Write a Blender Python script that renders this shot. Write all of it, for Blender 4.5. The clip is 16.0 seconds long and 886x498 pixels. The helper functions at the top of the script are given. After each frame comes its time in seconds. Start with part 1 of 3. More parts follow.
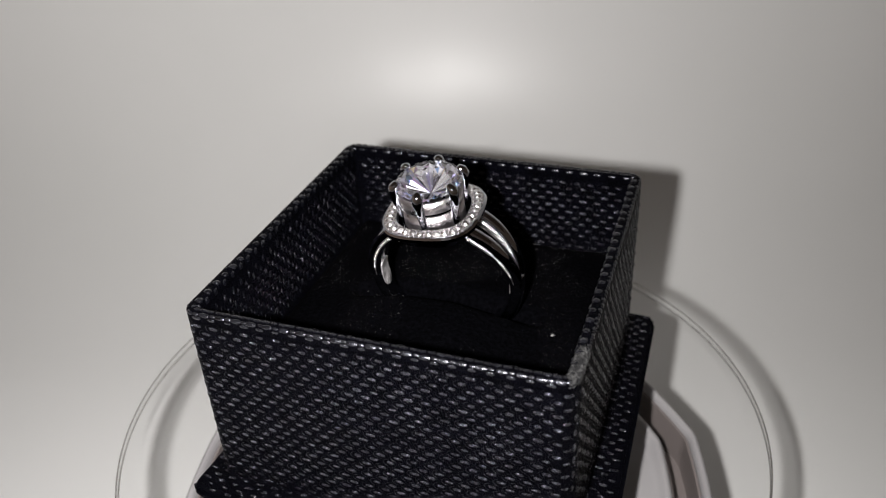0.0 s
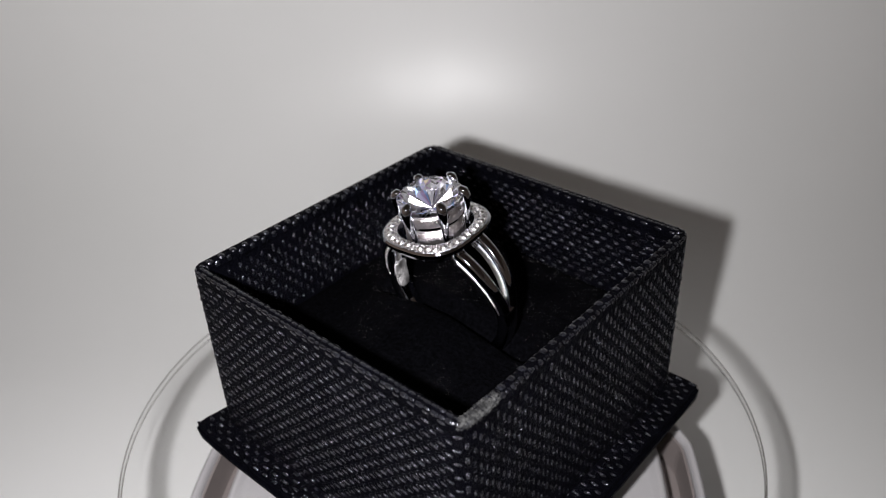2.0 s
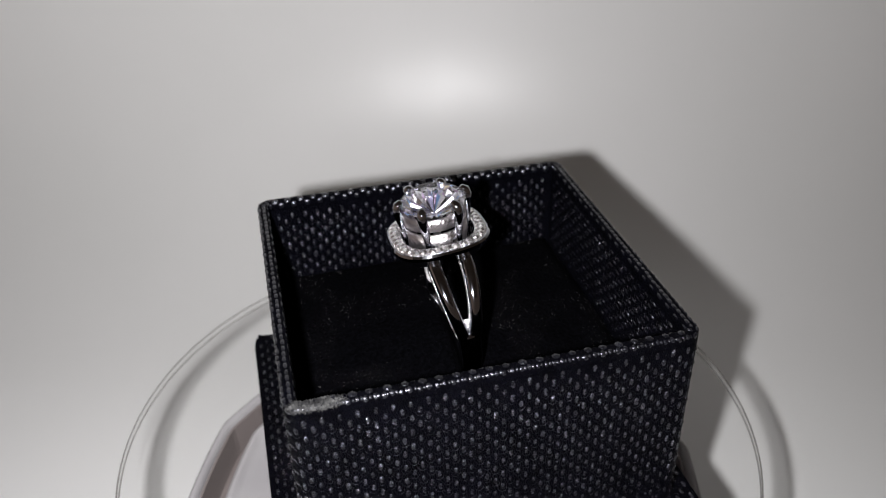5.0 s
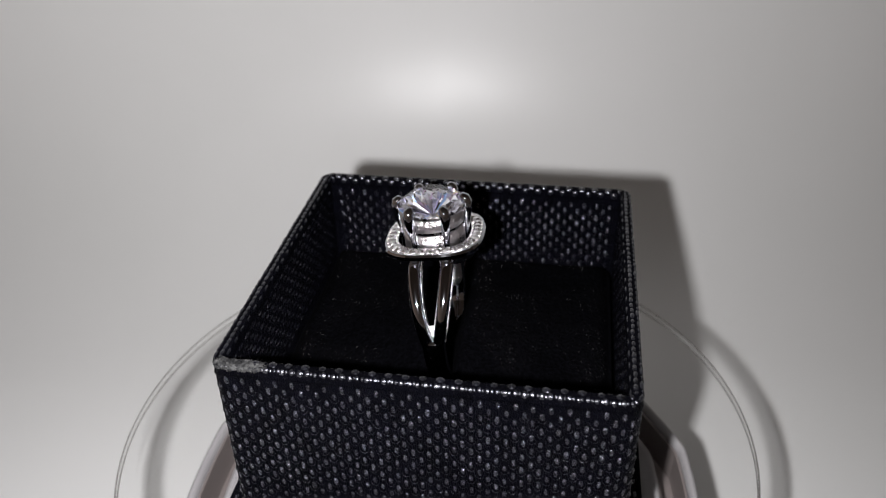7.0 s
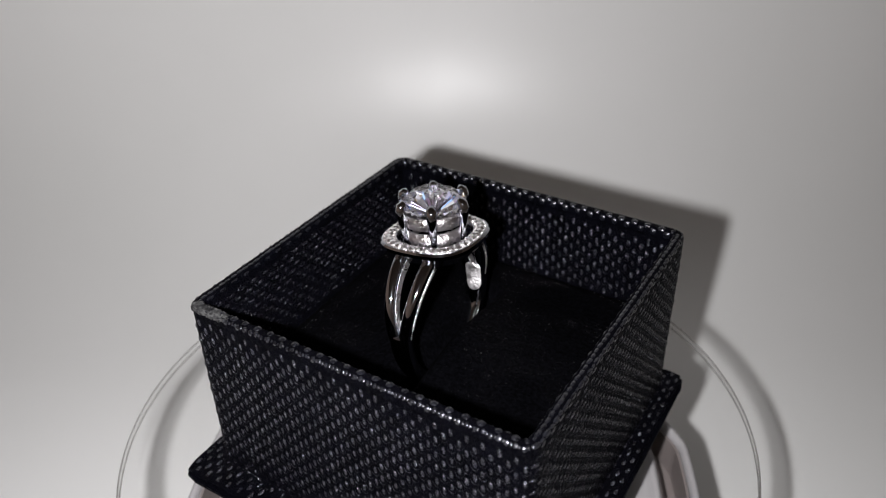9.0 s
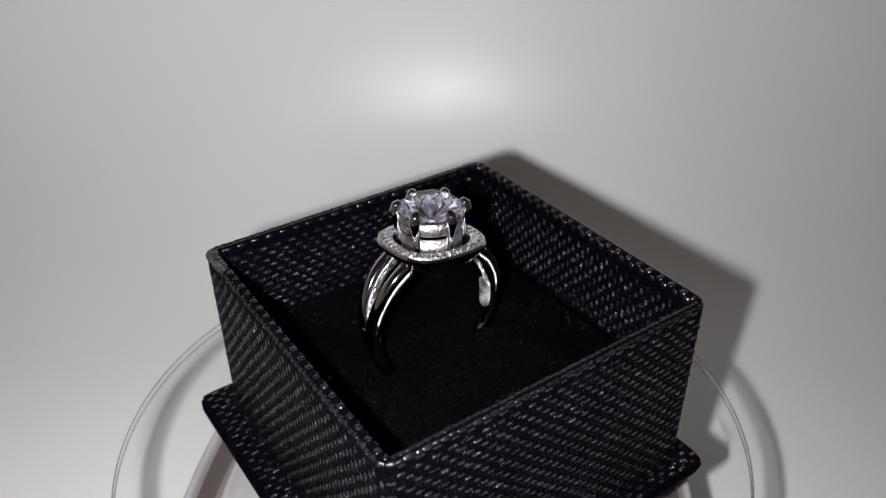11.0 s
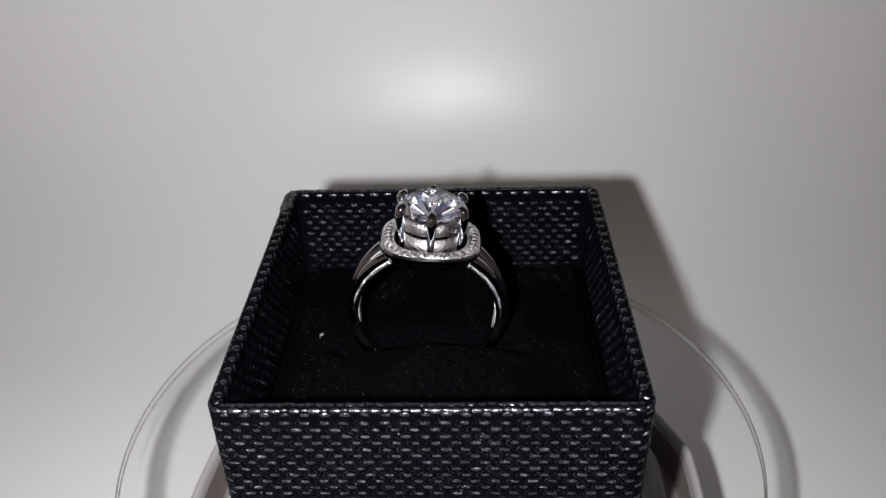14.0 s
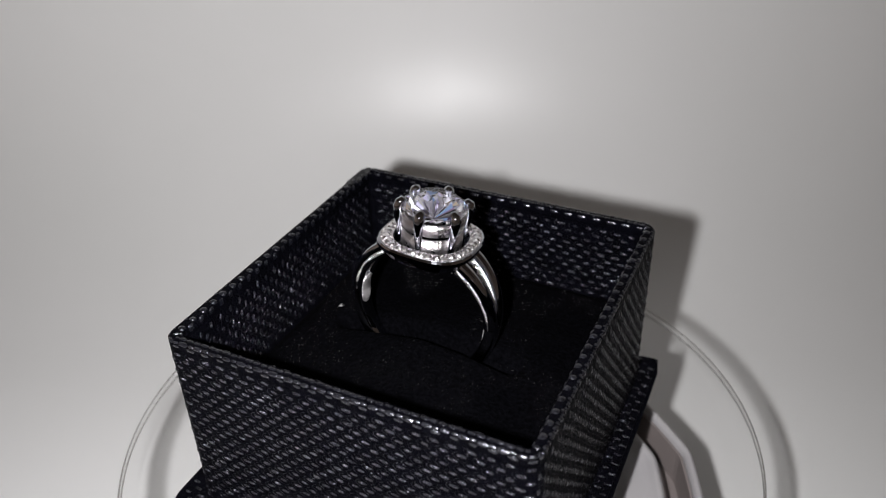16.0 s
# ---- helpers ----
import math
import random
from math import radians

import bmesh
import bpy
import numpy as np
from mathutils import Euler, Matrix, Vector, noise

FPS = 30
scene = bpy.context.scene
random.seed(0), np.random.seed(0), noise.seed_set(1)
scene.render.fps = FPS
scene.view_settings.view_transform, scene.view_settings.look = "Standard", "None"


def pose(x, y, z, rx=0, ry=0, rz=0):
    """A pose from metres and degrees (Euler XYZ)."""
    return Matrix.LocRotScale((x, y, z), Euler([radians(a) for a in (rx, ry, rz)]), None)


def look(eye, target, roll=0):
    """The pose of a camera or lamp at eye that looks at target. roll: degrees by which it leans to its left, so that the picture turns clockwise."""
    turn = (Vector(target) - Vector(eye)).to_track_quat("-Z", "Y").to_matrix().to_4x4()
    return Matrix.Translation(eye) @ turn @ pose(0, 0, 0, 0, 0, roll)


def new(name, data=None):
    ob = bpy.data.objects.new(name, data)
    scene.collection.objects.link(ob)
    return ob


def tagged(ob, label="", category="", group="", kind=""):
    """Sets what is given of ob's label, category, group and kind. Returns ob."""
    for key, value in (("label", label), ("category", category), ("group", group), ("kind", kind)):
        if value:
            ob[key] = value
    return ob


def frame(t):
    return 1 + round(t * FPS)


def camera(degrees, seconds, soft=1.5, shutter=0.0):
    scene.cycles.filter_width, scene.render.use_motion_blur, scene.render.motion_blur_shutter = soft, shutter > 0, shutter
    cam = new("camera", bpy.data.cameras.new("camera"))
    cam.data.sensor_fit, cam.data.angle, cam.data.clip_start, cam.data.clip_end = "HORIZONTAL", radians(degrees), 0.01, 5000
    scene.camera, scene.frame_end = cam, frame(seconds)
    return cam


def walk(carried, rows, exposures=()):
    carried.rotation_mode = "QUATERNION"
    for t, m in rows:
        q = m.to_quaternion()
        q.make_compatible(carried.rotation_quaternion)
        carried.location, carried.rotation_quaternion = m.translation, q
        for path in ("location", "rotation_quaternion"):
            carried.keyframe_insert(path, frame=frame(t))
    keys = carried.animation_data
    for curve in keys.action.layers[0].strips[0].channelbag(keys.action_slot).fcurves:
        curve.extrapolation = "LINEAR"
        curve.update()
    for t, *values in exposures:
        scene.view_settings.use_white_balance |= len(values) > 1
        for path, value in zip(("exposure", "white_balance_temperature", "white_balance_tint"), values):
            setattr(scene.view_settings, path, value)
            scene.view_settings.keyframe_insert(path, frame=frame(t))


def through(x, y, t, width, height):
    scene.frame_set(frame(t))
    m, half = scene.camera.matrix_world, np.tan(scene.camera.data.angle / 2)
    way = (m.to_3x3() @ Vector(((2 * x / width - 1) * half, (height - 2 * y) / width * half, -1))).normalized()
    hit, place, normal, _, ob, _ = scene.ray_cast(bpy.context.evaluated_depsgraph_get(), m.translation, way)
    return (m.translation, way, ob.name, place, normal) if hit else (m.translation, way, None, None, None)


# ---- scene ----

# ---------------------------------------------------------------- camera
PATH = (
    (0.0, 0.00164, -0.09654, 0.14149, 57.22, 2.35, -1.21),
    (0.5, 0.00143, -0.09636, 0.14316, 56.93, 2.42, -1.22),
    (1.0, 0.00123, -0.09664, 0.14349, 57.20, 2.40, -1.20),
    (1.5, 0.00180, -0.09649, 0.14458, 56.99, 2.37, -1.24),
    (2.0, 0.00157, -0.09660, 0.14400, 57.14, 2.19, -1.26),
    (2.5, 0.00187, -0.09581, 0.14426, 56.80, 2.09, -1.27),
    (3.0, 0.00130, -0.09694, 0.14418, 57.19, 2.35, -1.24),
    (3.5, 0.00114, -0.09685, 0.14506, 57.10, 2.11, -1.24),
    (6.0, 0.00152, -0.09585, 0.14462, 57.15, 1.57, -1.29),
    (6.5, 0.00167, -0.09549, 0.14471, 56.78, 1.42, -1.30),
    (7.0, 0.00150, -0.09636, 0.14532, 56.95, 1.71, -1.29),
    (7.5, 0.00115, -0.09624, 0.14558, 56.88, 1.58, -1.29),
    (8.0, 0.00082, -0.09590, 0.14623, 56.56, 1.64, -1.31),
    (8.5, 0.00109, -0.09632, 0.14598, 56.73, 1.71, -1.31),
    (9.0, 0.00161, -0.09645, 0.14549, 56.76, 1.92, -1.33),
    (11.5, 0.00130, -0.09707, 0.14606, 57.16, 1.19, -1.28),
    (12.0, 0.00130, -0.09676, 0.14637, 56.77, 1.52, -1.30),
    (12.5, 0.00101, -0.09621, 0.14607, 56.61, 1.50, -1.28),
    (13.0, 0.00142, -0.09626, 0.14611, 56.71, 1.81, -1.28),
    (13.5, 0.00162, -0.09595, 0.14385, 57.53, 1.91, -1.22),
    (14.0, 0.00191, -0.09631, 0.14388, 57.62, 2.23, -1.25),
    (14.5, 0.00112, -0.09597, 0.14282, 57.65, 2.27, -1.19),
    (15.0, 0.00104, -0.09646, 0.14311, 57.62, 2.25, -1.17),
    (15.5, 0.00139, -0.09664, 0.14342, 57.52, 2.03, -1.16),
    (16.0, 0.00124, -0.09736, 0.14387, 57.86, 1.87, -1.16),
)
TURN = (
    (0.0, -20.30), (0.5, -25.78), (1.0, -31.62), (1.5, -37.47), (2.0, -42.61), (2.5, -48.82),
    (3.0, -54.27), (3.5, -60.12), (6.0, -88.63), (6.5, -94.66), (7.0, -100.36), (7.5, -105.93),
    (8.0, -111.22), (8.5, -117.17), (9.0, -123.16), (11.5, -152.61), (12.0, -158.44), (12.5, -164.44),
    (13.0, -170.60), (13.5, -177.25), (14.0, -182.71), (14.5, -188.77), (15.0, -194.92), (15.5, -201.34),
    (16.0, -206.83),
)

cam = camera(56.76, 16.0, soft=1.0)
cam.data.dof.use_dof, cam.data.dof.focus_distance, cam.data.dof.aperture_fstop = True, 0.108, 27.0
walk(cam, [(t, pose(*row)) for t, *row in PATH], [(0.0, 0.0, 6720, 9), (1.0, 0.0, 6720, 9), (2.0, 0.0, 6520, 10), (16.0, 0.0, 6520, 10)])

# ---------------------------------------------------------------- light
LAMP = (-0.0118, -0.0985, 0.1418)
flash = new("flash", bpy.data.lights.new("flash", "AREA"))
flash.data.shape, flash.data.size, flash.data.energy = "DISK", 0.0045, 0.421
flash.data.color = (1.0, 0.986, 1.0)
flash.matrix_world = look(LAMP, (-0.075, 0.10, 0.045))

world = bpy.data.worlds.new("dim_room")
scene.world = world
world.use_nodes = True
# a dim room whose warm light comes from the side of -x
room = world.node_tree.nodes.new("ShaderNodeTexGradient")
spot = world.node_tree.nodes.new("ShaderNodeTexCoord")
turned = world.node_tree.nodes.new("ShaderNodeMapping")
turned.inputs["Rotation"].default_value = (0, 0, radians(180))
world.node_tree.links.new(spot.outputs["Generated"], turned.inputs["Vector"])
world.node_tree.links.new(turned.outputs["Vector"], room.inputs["Vector"])
glow = world.node_tree.nodes.new("ShaderNodeValToRGB")
glow.color_ramp.elements[0].color = (0.17, 0.127, 0.100, 1)
glow.color_ramp.elements[1].color = (0.56, 0.42, 0.335, 1)
world.node_tree.links.new(room.outputs["Fac"], glow.inputs["Fac"])
world.node_tree.links.new(glow.outputs["Color"], world.node_tree.nodes["Background"].inputs[0])
world.node_tree.nodes["Background"].inputs[1].default_value = 0.26
scene.view_settings.exposure = 0.0


# ---------------------------------------------------------------- materials
def material(name, base=(0.5, 0.5, 0.5), rough=0.5, metal=0.0, spec=0.5):
    m = bpy.data.materials.new(name)
    m.use_nodes = True
    b = m.node_tree.nodes["Principled BSDF"]
    b.inputs["Base Color"].default_value = (*base, 1)
    b.inputs["Roughness"].default_value = rough
    b.inputs["Metallic"].default_value = metal
    b.inputs["Specular IOR Level"].default_value = spec
    return m, m.node_tree.nodes, m.node_tree.links, b


def noise_node(nodes, links, scale, detail=3.0):
    co = nodes.new("ShaderNodeTexCoord")
    n = nodes.new("ShaderNodeTexNoise")
    n.inputs["Scale"].default_value, n.inputs["Detail"].default_value = scale, detail
    links.new(co.outputs["Object"], n.inputs["Vector"])
    return n


def ramp(nodes, links, source, low, high, a=0.3, b=0.7):
    r = nodes.new("ShaderNodeMapRange")
    r.inputs["From Min"].default_value, r.inputs["From Max"].default_value = a, b
    r.inputs["To Min"].default_value, r.inputs["To Max"].default_value = low, high
    links.new(source, r.inputs["Value"])
    return r.outputs["Result"]


def mix_colour(nodes, links, factor, a, b):
    m = nodes.new("ShaderNodeMix")
    m.data_type = "RGBA"
    m.inputs[6].default_value, m.inputs[7].default_value = (*a, 1), (*b, 1)
    links.new(factor, m.inputs[0])
    return m.outputs[2]


def bump(nodes, links, height, b, strength, distance):
    n = nodes.new("ShaderNodeBump")
    n.inputs["Strength"].default_value, n.inputs["Distance"].default_value = strength, distance
    links.new(height, n.inputs["Height"])
    links.new(n.outputs["Normal"], b.inputs["Normal"])


def make_paper():
    m, nodes, links, b = material("glossy_white_sheet", (0.8, 0.8, 0.8), 0.35, 0, 0.40)
    n = noise_node(nodes, links, 9.0, 4)
    links.new(mix_colour(nodes, links, ramp(nodes, links, n.outputs["Fac"], 0, 1), (0.77, 0.775, 0.765), (0.82, 0.82, 0.815)), b.inputs["Base Color"])
    n2 = noise_node(nodes, links, 30.0, 2)
    links.new(ramp(nodes, links, n2.outputs["Fac"], 0.325, 0.375), b.inputs["Roughness"])
    return m


def make_fabric(name, dark, light, rough, spec, relief=0.6, depth=0.0003):
    m, nodes, links, b = material(name, dark, rough, 0, spec)
    n = noise_node(nodes, links, 420.0, 4)
    links.new(mix_colour(nodes, links, ramp(nodes, links, n.outputs["Fac"], 0, 1), dark, light), b.inputs["Base Color"])
    n2 = noise_node(nodes, links, 1500.0, 3)
    links.new(ramp(nodes, links, n2.outputs["Fac"], rough * 0.7, rough * 1.35), b.inputs["Roughness"])
    b.inputs["Specular Tint"].default_value = (0.84, 0.86, 1.0, 1)
    n3 = noise_node(nodes, links, 4500.0, 2.0)
    bump(nodes, links, n3.outputs["Fac"], b, relief, depth)
    return m


def make_foam():
    m, nodes, links, b = material("black_velvet_foam", (0.001, 0.001, 0.001), 0.95, 0, 0.012)
    n = noise_node(nodes, links, 1800.0, 4)
    links.new(mix_colour(nodes, links, ramp(nodes, links, n.outputs["Fac"], 0, 1), (0.0003, 0.0003, 0.0005), (0.0014, 0.0014, 0.0020)), b.inputs["Base Color"])
    bump(nodes, links, n.outputs["Fac"], b, 0.9, 0.0004)
    return m


def make_scuff():
    m, nodes, links, b = material("bare_grey_board", (0.2, 0.2, 0.2), 0.8)
    n = noise_node(nodes, links, 1700.0, 5)
    links.new(mix_colour(nodes, links, ramp(nodes, links, n.outputs["Fac"], 0, 1, 0.40, 0.62), (0.001, 0.001, 0.002), (0.046, 0.046, 0.046)), b.inputs["Base Color"])
    n2 = noise_node(nodes, links, 2200.0, 3)
    bump(nodes, links, n2.outputs["Fac"], b, 1.0, 0.0004)
    return m


def make_silver(name, rough, grain=0.0, base=(0.86, 0.85, 0.86)):
    m, nodes, links, b = material(name, base, rough, 1.0)
    n = noise_node(nodes, links, 500.0, 3)
    links.new(ramp(nodes, links, n.outputs["Fac"], rough * 0.7, rough * 1.4), b.inputs["Roughness"])
    if grain:
        n2 = noise_node(nodes, links, 2400.0, 2)
        bump(nodes, links, n2.outputs["Fac"], b, grain, 0.0004)
    return m


def make_crown():
    """The upper facets of a clear stone: light passes them, with a strong gloss."""
    m = bpy.data.materials.new("clear_stone_crown")
    m.use_nodes = True
    nodes, links = m.node_tree.nodes, m.node_tree.links
    nodes.clear()
    out = nodes.new("ShaderNodeOutputMaterial")
    clear, gloss, mix = nodes.new("ShaderNodeBsdfTransparent"), nodes.new("ShaderNodeBsdfGlossy"), nodes.new("ShaderNodeMixShader")
    clear.inputs["Color"].default_value = (0.97, 0.97, 0.99, 1)
    gloss.inputs["Roughness"].default_value = 0.12
    mix.inputs[0].default_value = 0.16
    links.new(clear.outputs[0], mix.inputs[1])
    links.new(gloss.outputs[0], mix.inputs[2])
    links.new(mix.outputs[0], out.inputs["Surface"])
    return m


def make_pavilion(rough):
    """The lower facets, as mirrors that throw all light back; coloured fire is painted in as a tint per facet."""
    m, nodes, links, b = material("mirroring_stone_pavilion", (0.93, 0.92, 0.98), rough, 1.0)
    g = nodes.new("ShaderNodeNewGeometry")
    r = nodes.new("ShaderNodeValToRGB")
    r.color_ramp.interpolation = "CONSTANT"
    # painted flashes: mostly white, some lilac and blue, a few warm
    stops = ((0.0, (0.96, 0.95, 1.0)), (0.45, (0.78, 0.76, 0.98)), (0.6, (0.98, 0.97, 0.97)), (0.80, (0.45, 0.66, 1.0)), (0.88, (1.0, 0.86, 0.62)), (0.93, (0.86, 0.66, 0.9)))
    for i, (at, c) in enumerate(stops):
        e = r.color_ramp.elements[i] if i < 2 else r.color_ramp.elements.new(at)
        e.position, e.color = at, (*c, 1)
    links.new(g.outputs["Random Per Island"], r.inputs[0])
    links.new(r.outputs[0], b.inputs["Base Color"])
    w = nodes.new("ShaderNodeTexWhiteNoise")
    w.noise_dimensions = "1D"
    links.new(g.outputs["Random Per Island"], w.inputs["W"])
    links.new(ramp(nodes, links, w.outputs["Value"], rough * 0.6, rough * 1.5, 0.0, 1.0), b.inputs["Roughness"])
    return m


def make_clear(name, through, tint, ior=1.49, rough=0.0):
    """Clear plastic: light passes straight, with a Fresnel gloss; through is the share that is not bent."""
    m = bpy.data.materials.new(name)
    m.use_nodes = True
    nodes, links = m.node_tree.nodes, m.node_tree.links
    nodes.clear()
    out = nodes.new("ShaderNodeOutputMaterial")
    clear, glass = nodes.new("ShaderNodeBsdfTransparent"), nodes.new("ShaderNodeBsdfGlass")
    clear.inputs["Color"].default_value = glass.inputs["Color"].default_value = (*tint, 1)
    glass.inputs["IOR"].default_value, glass.inputs["Roughness"].default_value = ior, rough
    body = nodes.new("ShaderNodeMixShader")
    body.inputs[0].default_value = through
    links.new(glass.outputs[0], body.inputs[1])
    links.new(clear.outputs[0], body.inputs[2])
    gloss, fres, top = nodes.new("ShaderNodeBsdfGlossy"), nodes.new("ShaderNodeFresnel"), nodes.new("ShaderNodeMixShader")
    gloss.inputs["Roughness"].default_value, fres.inputs["IOR"].default_value = 0.03, 1.1
    links.new(fres.outputs[0], top.inputs[0])
    links.new(body.outputs[0], top.inputs[1])
    links.new(gloss.outputs[0], top.inputs[2])
    links.new(top.outputs[0], out.inputs["Surface"])
    return m


def make_plastic():
    m, nodes, links, b = material("white_plastic", (0.4, 0.38, 0.4), 0.4)
    n = noise_node(nodes, links, 60.0, 3)
    links.new(mix_colour(nodes, links, ramp(nodes, links, n.outputs["Fac"], 0, 1), (0.30, 0.29, 0.30), (0.36, 0.35, 0.355)), b.inputs["Base Color"])
    return m


PAPER = make_paper()
CLOTH = make_fabric("black_cloth_ground", (0.0004, 0.0004, 0.0010), (0.0013, 0.0013, 0.0028), 0.6, 0.03, 1.0, 0.0005)
YARN = make_fabric("black_coated_yarn", (0.0003, 0.0003, 0.0007), (0.0014, 0.0015, 0.0040), 0.23, 1.0, 1.0, 0.00036)
RIM_YARN = make_fabric("worn_shiny_yarn", (0.0004, 0.0005, 0.0010), (0.0040, 0.0044, 0.0070), 0.27, 1.0, 0.5, 0.0002)
RIM_YARN.node_tree.nodes["Principled BSDF"].inputs["Coat Weight"].default_value = 0.7
RIM_YARN.node_tree.nodes["Principled BSDF"].inputs["Coat Roughness"].default_value = 0.25
FOAM = make_foam()
SCUFF = make_scuff()
SILVER = make_silver("polished_silver", 0.055, 0.0, (0.50, 0.51, 0.56))
SATIN = make_silver("grained_silver", 0.32, 0.5, (0.48, 0.45, 0.46))
CROWN = make_crown()
CAST = make_silver("rough_cast_silver", 0.48, 0.6, (0.86, 0.84, 0.85))
GRAIN = make_silver("sparkling_silver_grain", 0.3, 1.0, (0.70, 0.68, 0.69))
SPARK = make_silver("bright_small_stone", 0.27, 0.25, (0.92, 0.90, 0.92))
PAVILION = make_pavilion(0.34)
CLEAR = make_clear("clear_acrylic_face", 1.0, (0.985, 0.985, 0.985))
EDGE = make_clear("clear_acrylic_edge", 0.62, (0.985, 0.985, 0.985), 1.06)
LINE = make_clear("bevelled_acrylic_edge", 0.8, (0.76, 0.75, 0.74))
PLASTIC = make_plastic()
LINT = material("pale_lint", (0.15, 0.15, 0.15), 0.6)[0]
TABLE = material("table_paint", (0.3, 0.27, 0.24), 0.5)[0]
LIGHT_BLOCK = material("light_block_paint", (0.25, 0.23, 0.21), 0.9)[0]
GREY = material("grey_plastic_with_shade", (0.18, 0.155, 0.15), 0.45)[0]


# ---------------------------------------------------------------- helpers of this scene
def mesh_of(name, verts, faces, mat, smooth=False):
    me = bpy.data.meshes.new(name)
    me.from_pydata([tuple(v) for v in verts], [], faces)
    me.materials.append(mat)
    me.polygons.foreach_set("use_smooth", [smooth] * len(me.polygons))
    me.update()
    return me


def bm_mesh(name, bm, mat, smooth=False):
    me = bpy.data.meshes.new(name)
    bmesh.ops.recalc_face_normals(bm, faces=bm.faces)
    bm.to_mesh(me)
    bm.free()
    me.materials.append(mat)
    me.polygons.foreach_set("use_smooth", [smooth] * len(me.polygons))
    return me


def part(name, me, parent, label="", at=None, kind=""):
    ob = new(name, me)
    ob.parent = parent
    if at is not None:
        ob.matrix_basis = at
    return tagged(ob, label, kind=kind)


def block(x0, x1, y0, y1, z0, z1, bevel=0.0, segments=2):
    bm = bmesh.new()
    bmesh.ops.create_cube(bm, size=1, matrix=Matrix.Translation(((x0 + x1) / 2, (y0 + y1) / 2, (z0 + z1) / 2)) @ Matrix.Diagonal((x1 - x0, y1 - y0, z1 - z0, 1)))
    if bevel:
        bmesh.ops.bevel(bm, geom=bm.edges[:], offset=bevel, segments=segments, affect="EDGES")
    return bm


def lathe(profile, n=96, closed=True):
    """Turns a profile of (radius, height) round the z axis."""
    verts, faces = [], []
    k = len(profile)
    for i in range(n):
        a = 2 * math.pi * i / n
        verts += [(r * math.cos(a), r * math.sin(a), z) for r, z in profile]
    for i in range(n):
        for j in range(k if closed else k - 1):
            a, b, c, d = i * k + j, i * k + (j + 1) % k, ((i + 1) % n) * k + (j + 1) % k, ((i + 1) % n) * k + j
            faces.append((a, d, c, b))
    return verts, faces


def tube(path, radius, n=8, caps=True, side=(0.13, 0.31, 0.94)):
    """A round rod along a list of points; radius: a number or one for each point."""
    verts, faces = [], []
    radius = [radius] * len(path) if isinstance(radius, (int, float)) else radius
    side = Vector(side)
    for i, p in enumerate(path):
        way = (Vector(path[min(i + 1, len(path) - 1)]) - Vector(path[max(i - 1, 0)])).normalized()
        u = way.cross(side).normalized()
        v = way.cross(u)
        verts += [Vector(p) + radius[i] * (u * math.cos(2 * math.pi * k / n) + v * math.sin(2 * math.pi * k / n)) for k in range(n)]
    for i in range(len(path) - 1):
        faces += [(i * n + k, i * n + (k + 1) % n, (i + 1) * n + (k + 1) % n, (i + 1) * n + k) for k in range(n)]
    if caps:
        faces += [tuple(range(n))[::-1], tuple((len(path) - 1) * n + k for k in range(n))]
    return verts, faces


# ---------------------------------------------------------------- setting: a white sheet swept up behind
def build_setting():
    # the sheet lies flat, then turns up to 86 degrees over 15 cm
    y, z, steps = 0.0635, 0.0, 64
    prof = [(-0.45, 0.0), (-0.2, 0.0), (0.0, 0.0), (0.05, 0.0), (y, z)]
    for i in range(steps):
        u = (i + 0.5) / steps
        a = radians(86) * (3 * u * u - 2 * u ** 3)
        y, z = y + 0.15 / steps * math.cos(a), z + 0.15 / steps * math.sin(a)
        prof.append((y, z))
    prof += [(y + 0.1 * k * math.cos(radians(86)), z + 0.1 * k * math.sin(radians(86))) for k in range(1, 4)]
    back = []
    for i, (y, z) in enumerate(prof):
        ya, za = prof[max(i - 1, 0)]
        yb, zb = prof[min(i + 1, len(prof) - 1)]
        l = math.hypot(yb - ya, zb - za)
        back.append((y + 0.0006 * (zb - za) / l, z - 0.0006 * (yb - ya) / l))
    ring = prof + back[::-1]
    k = len(ring)
    verts = [(x, y, z) for x in (-0.34, 0.34) for y, z in ring]
    faces = [(j, (j + 1) % k, k + (j + 1) % k, k + j) for j in range(k)]
    sheet = new("backdrop", mesh_of("backdrop", verts, faces, PAPER, True))
    sheet.matrix_basis = pose(0, 0, 0, 0, 0, -2.3)
    tagged(sheet, "glossy white sheet swept up into a curved background", "backdrop", kind="structure")
    # unseen slab, added to hold off overhead light and darken the silver's reflections
    ceiling = new("ceiling", bm_mesh("ceiling", block(-2.6, 2.6, -2.6, 2.6, 1.60, 1.66), LIGHT_BLOCK))
    tagged(ceiling, "unseen slab added overhead to darken what the silver mirrors", "ceiling", kind="structure")
    table = new("table_top", bm_mesh("table_top", block(-0.6, 0.6, -0.5, 0.5, -0.031, -0.0008, 0.003), TABLE))
    tagged(table, "plain painted table top under the white sheet", "table", kind="structure")


# ---------------------------------------------------------------- turntable
DISC_TOP = 0.0487


def twelve_sided(verts, phase=8.0, share=0.65):
    """Draws turned points in to a soft twelve-sided outline."""
    out = []
    for x, y, z in verts:
        a = (math.degrees(math.atan2(y, x)) - phase) % 30 - 15
        k = math.cos(radians(15)) / math.cos(radians(a)) * 1.022
        k = 1 + (k - 1) * share
        out.append((x * k, y * k, z))
    return out


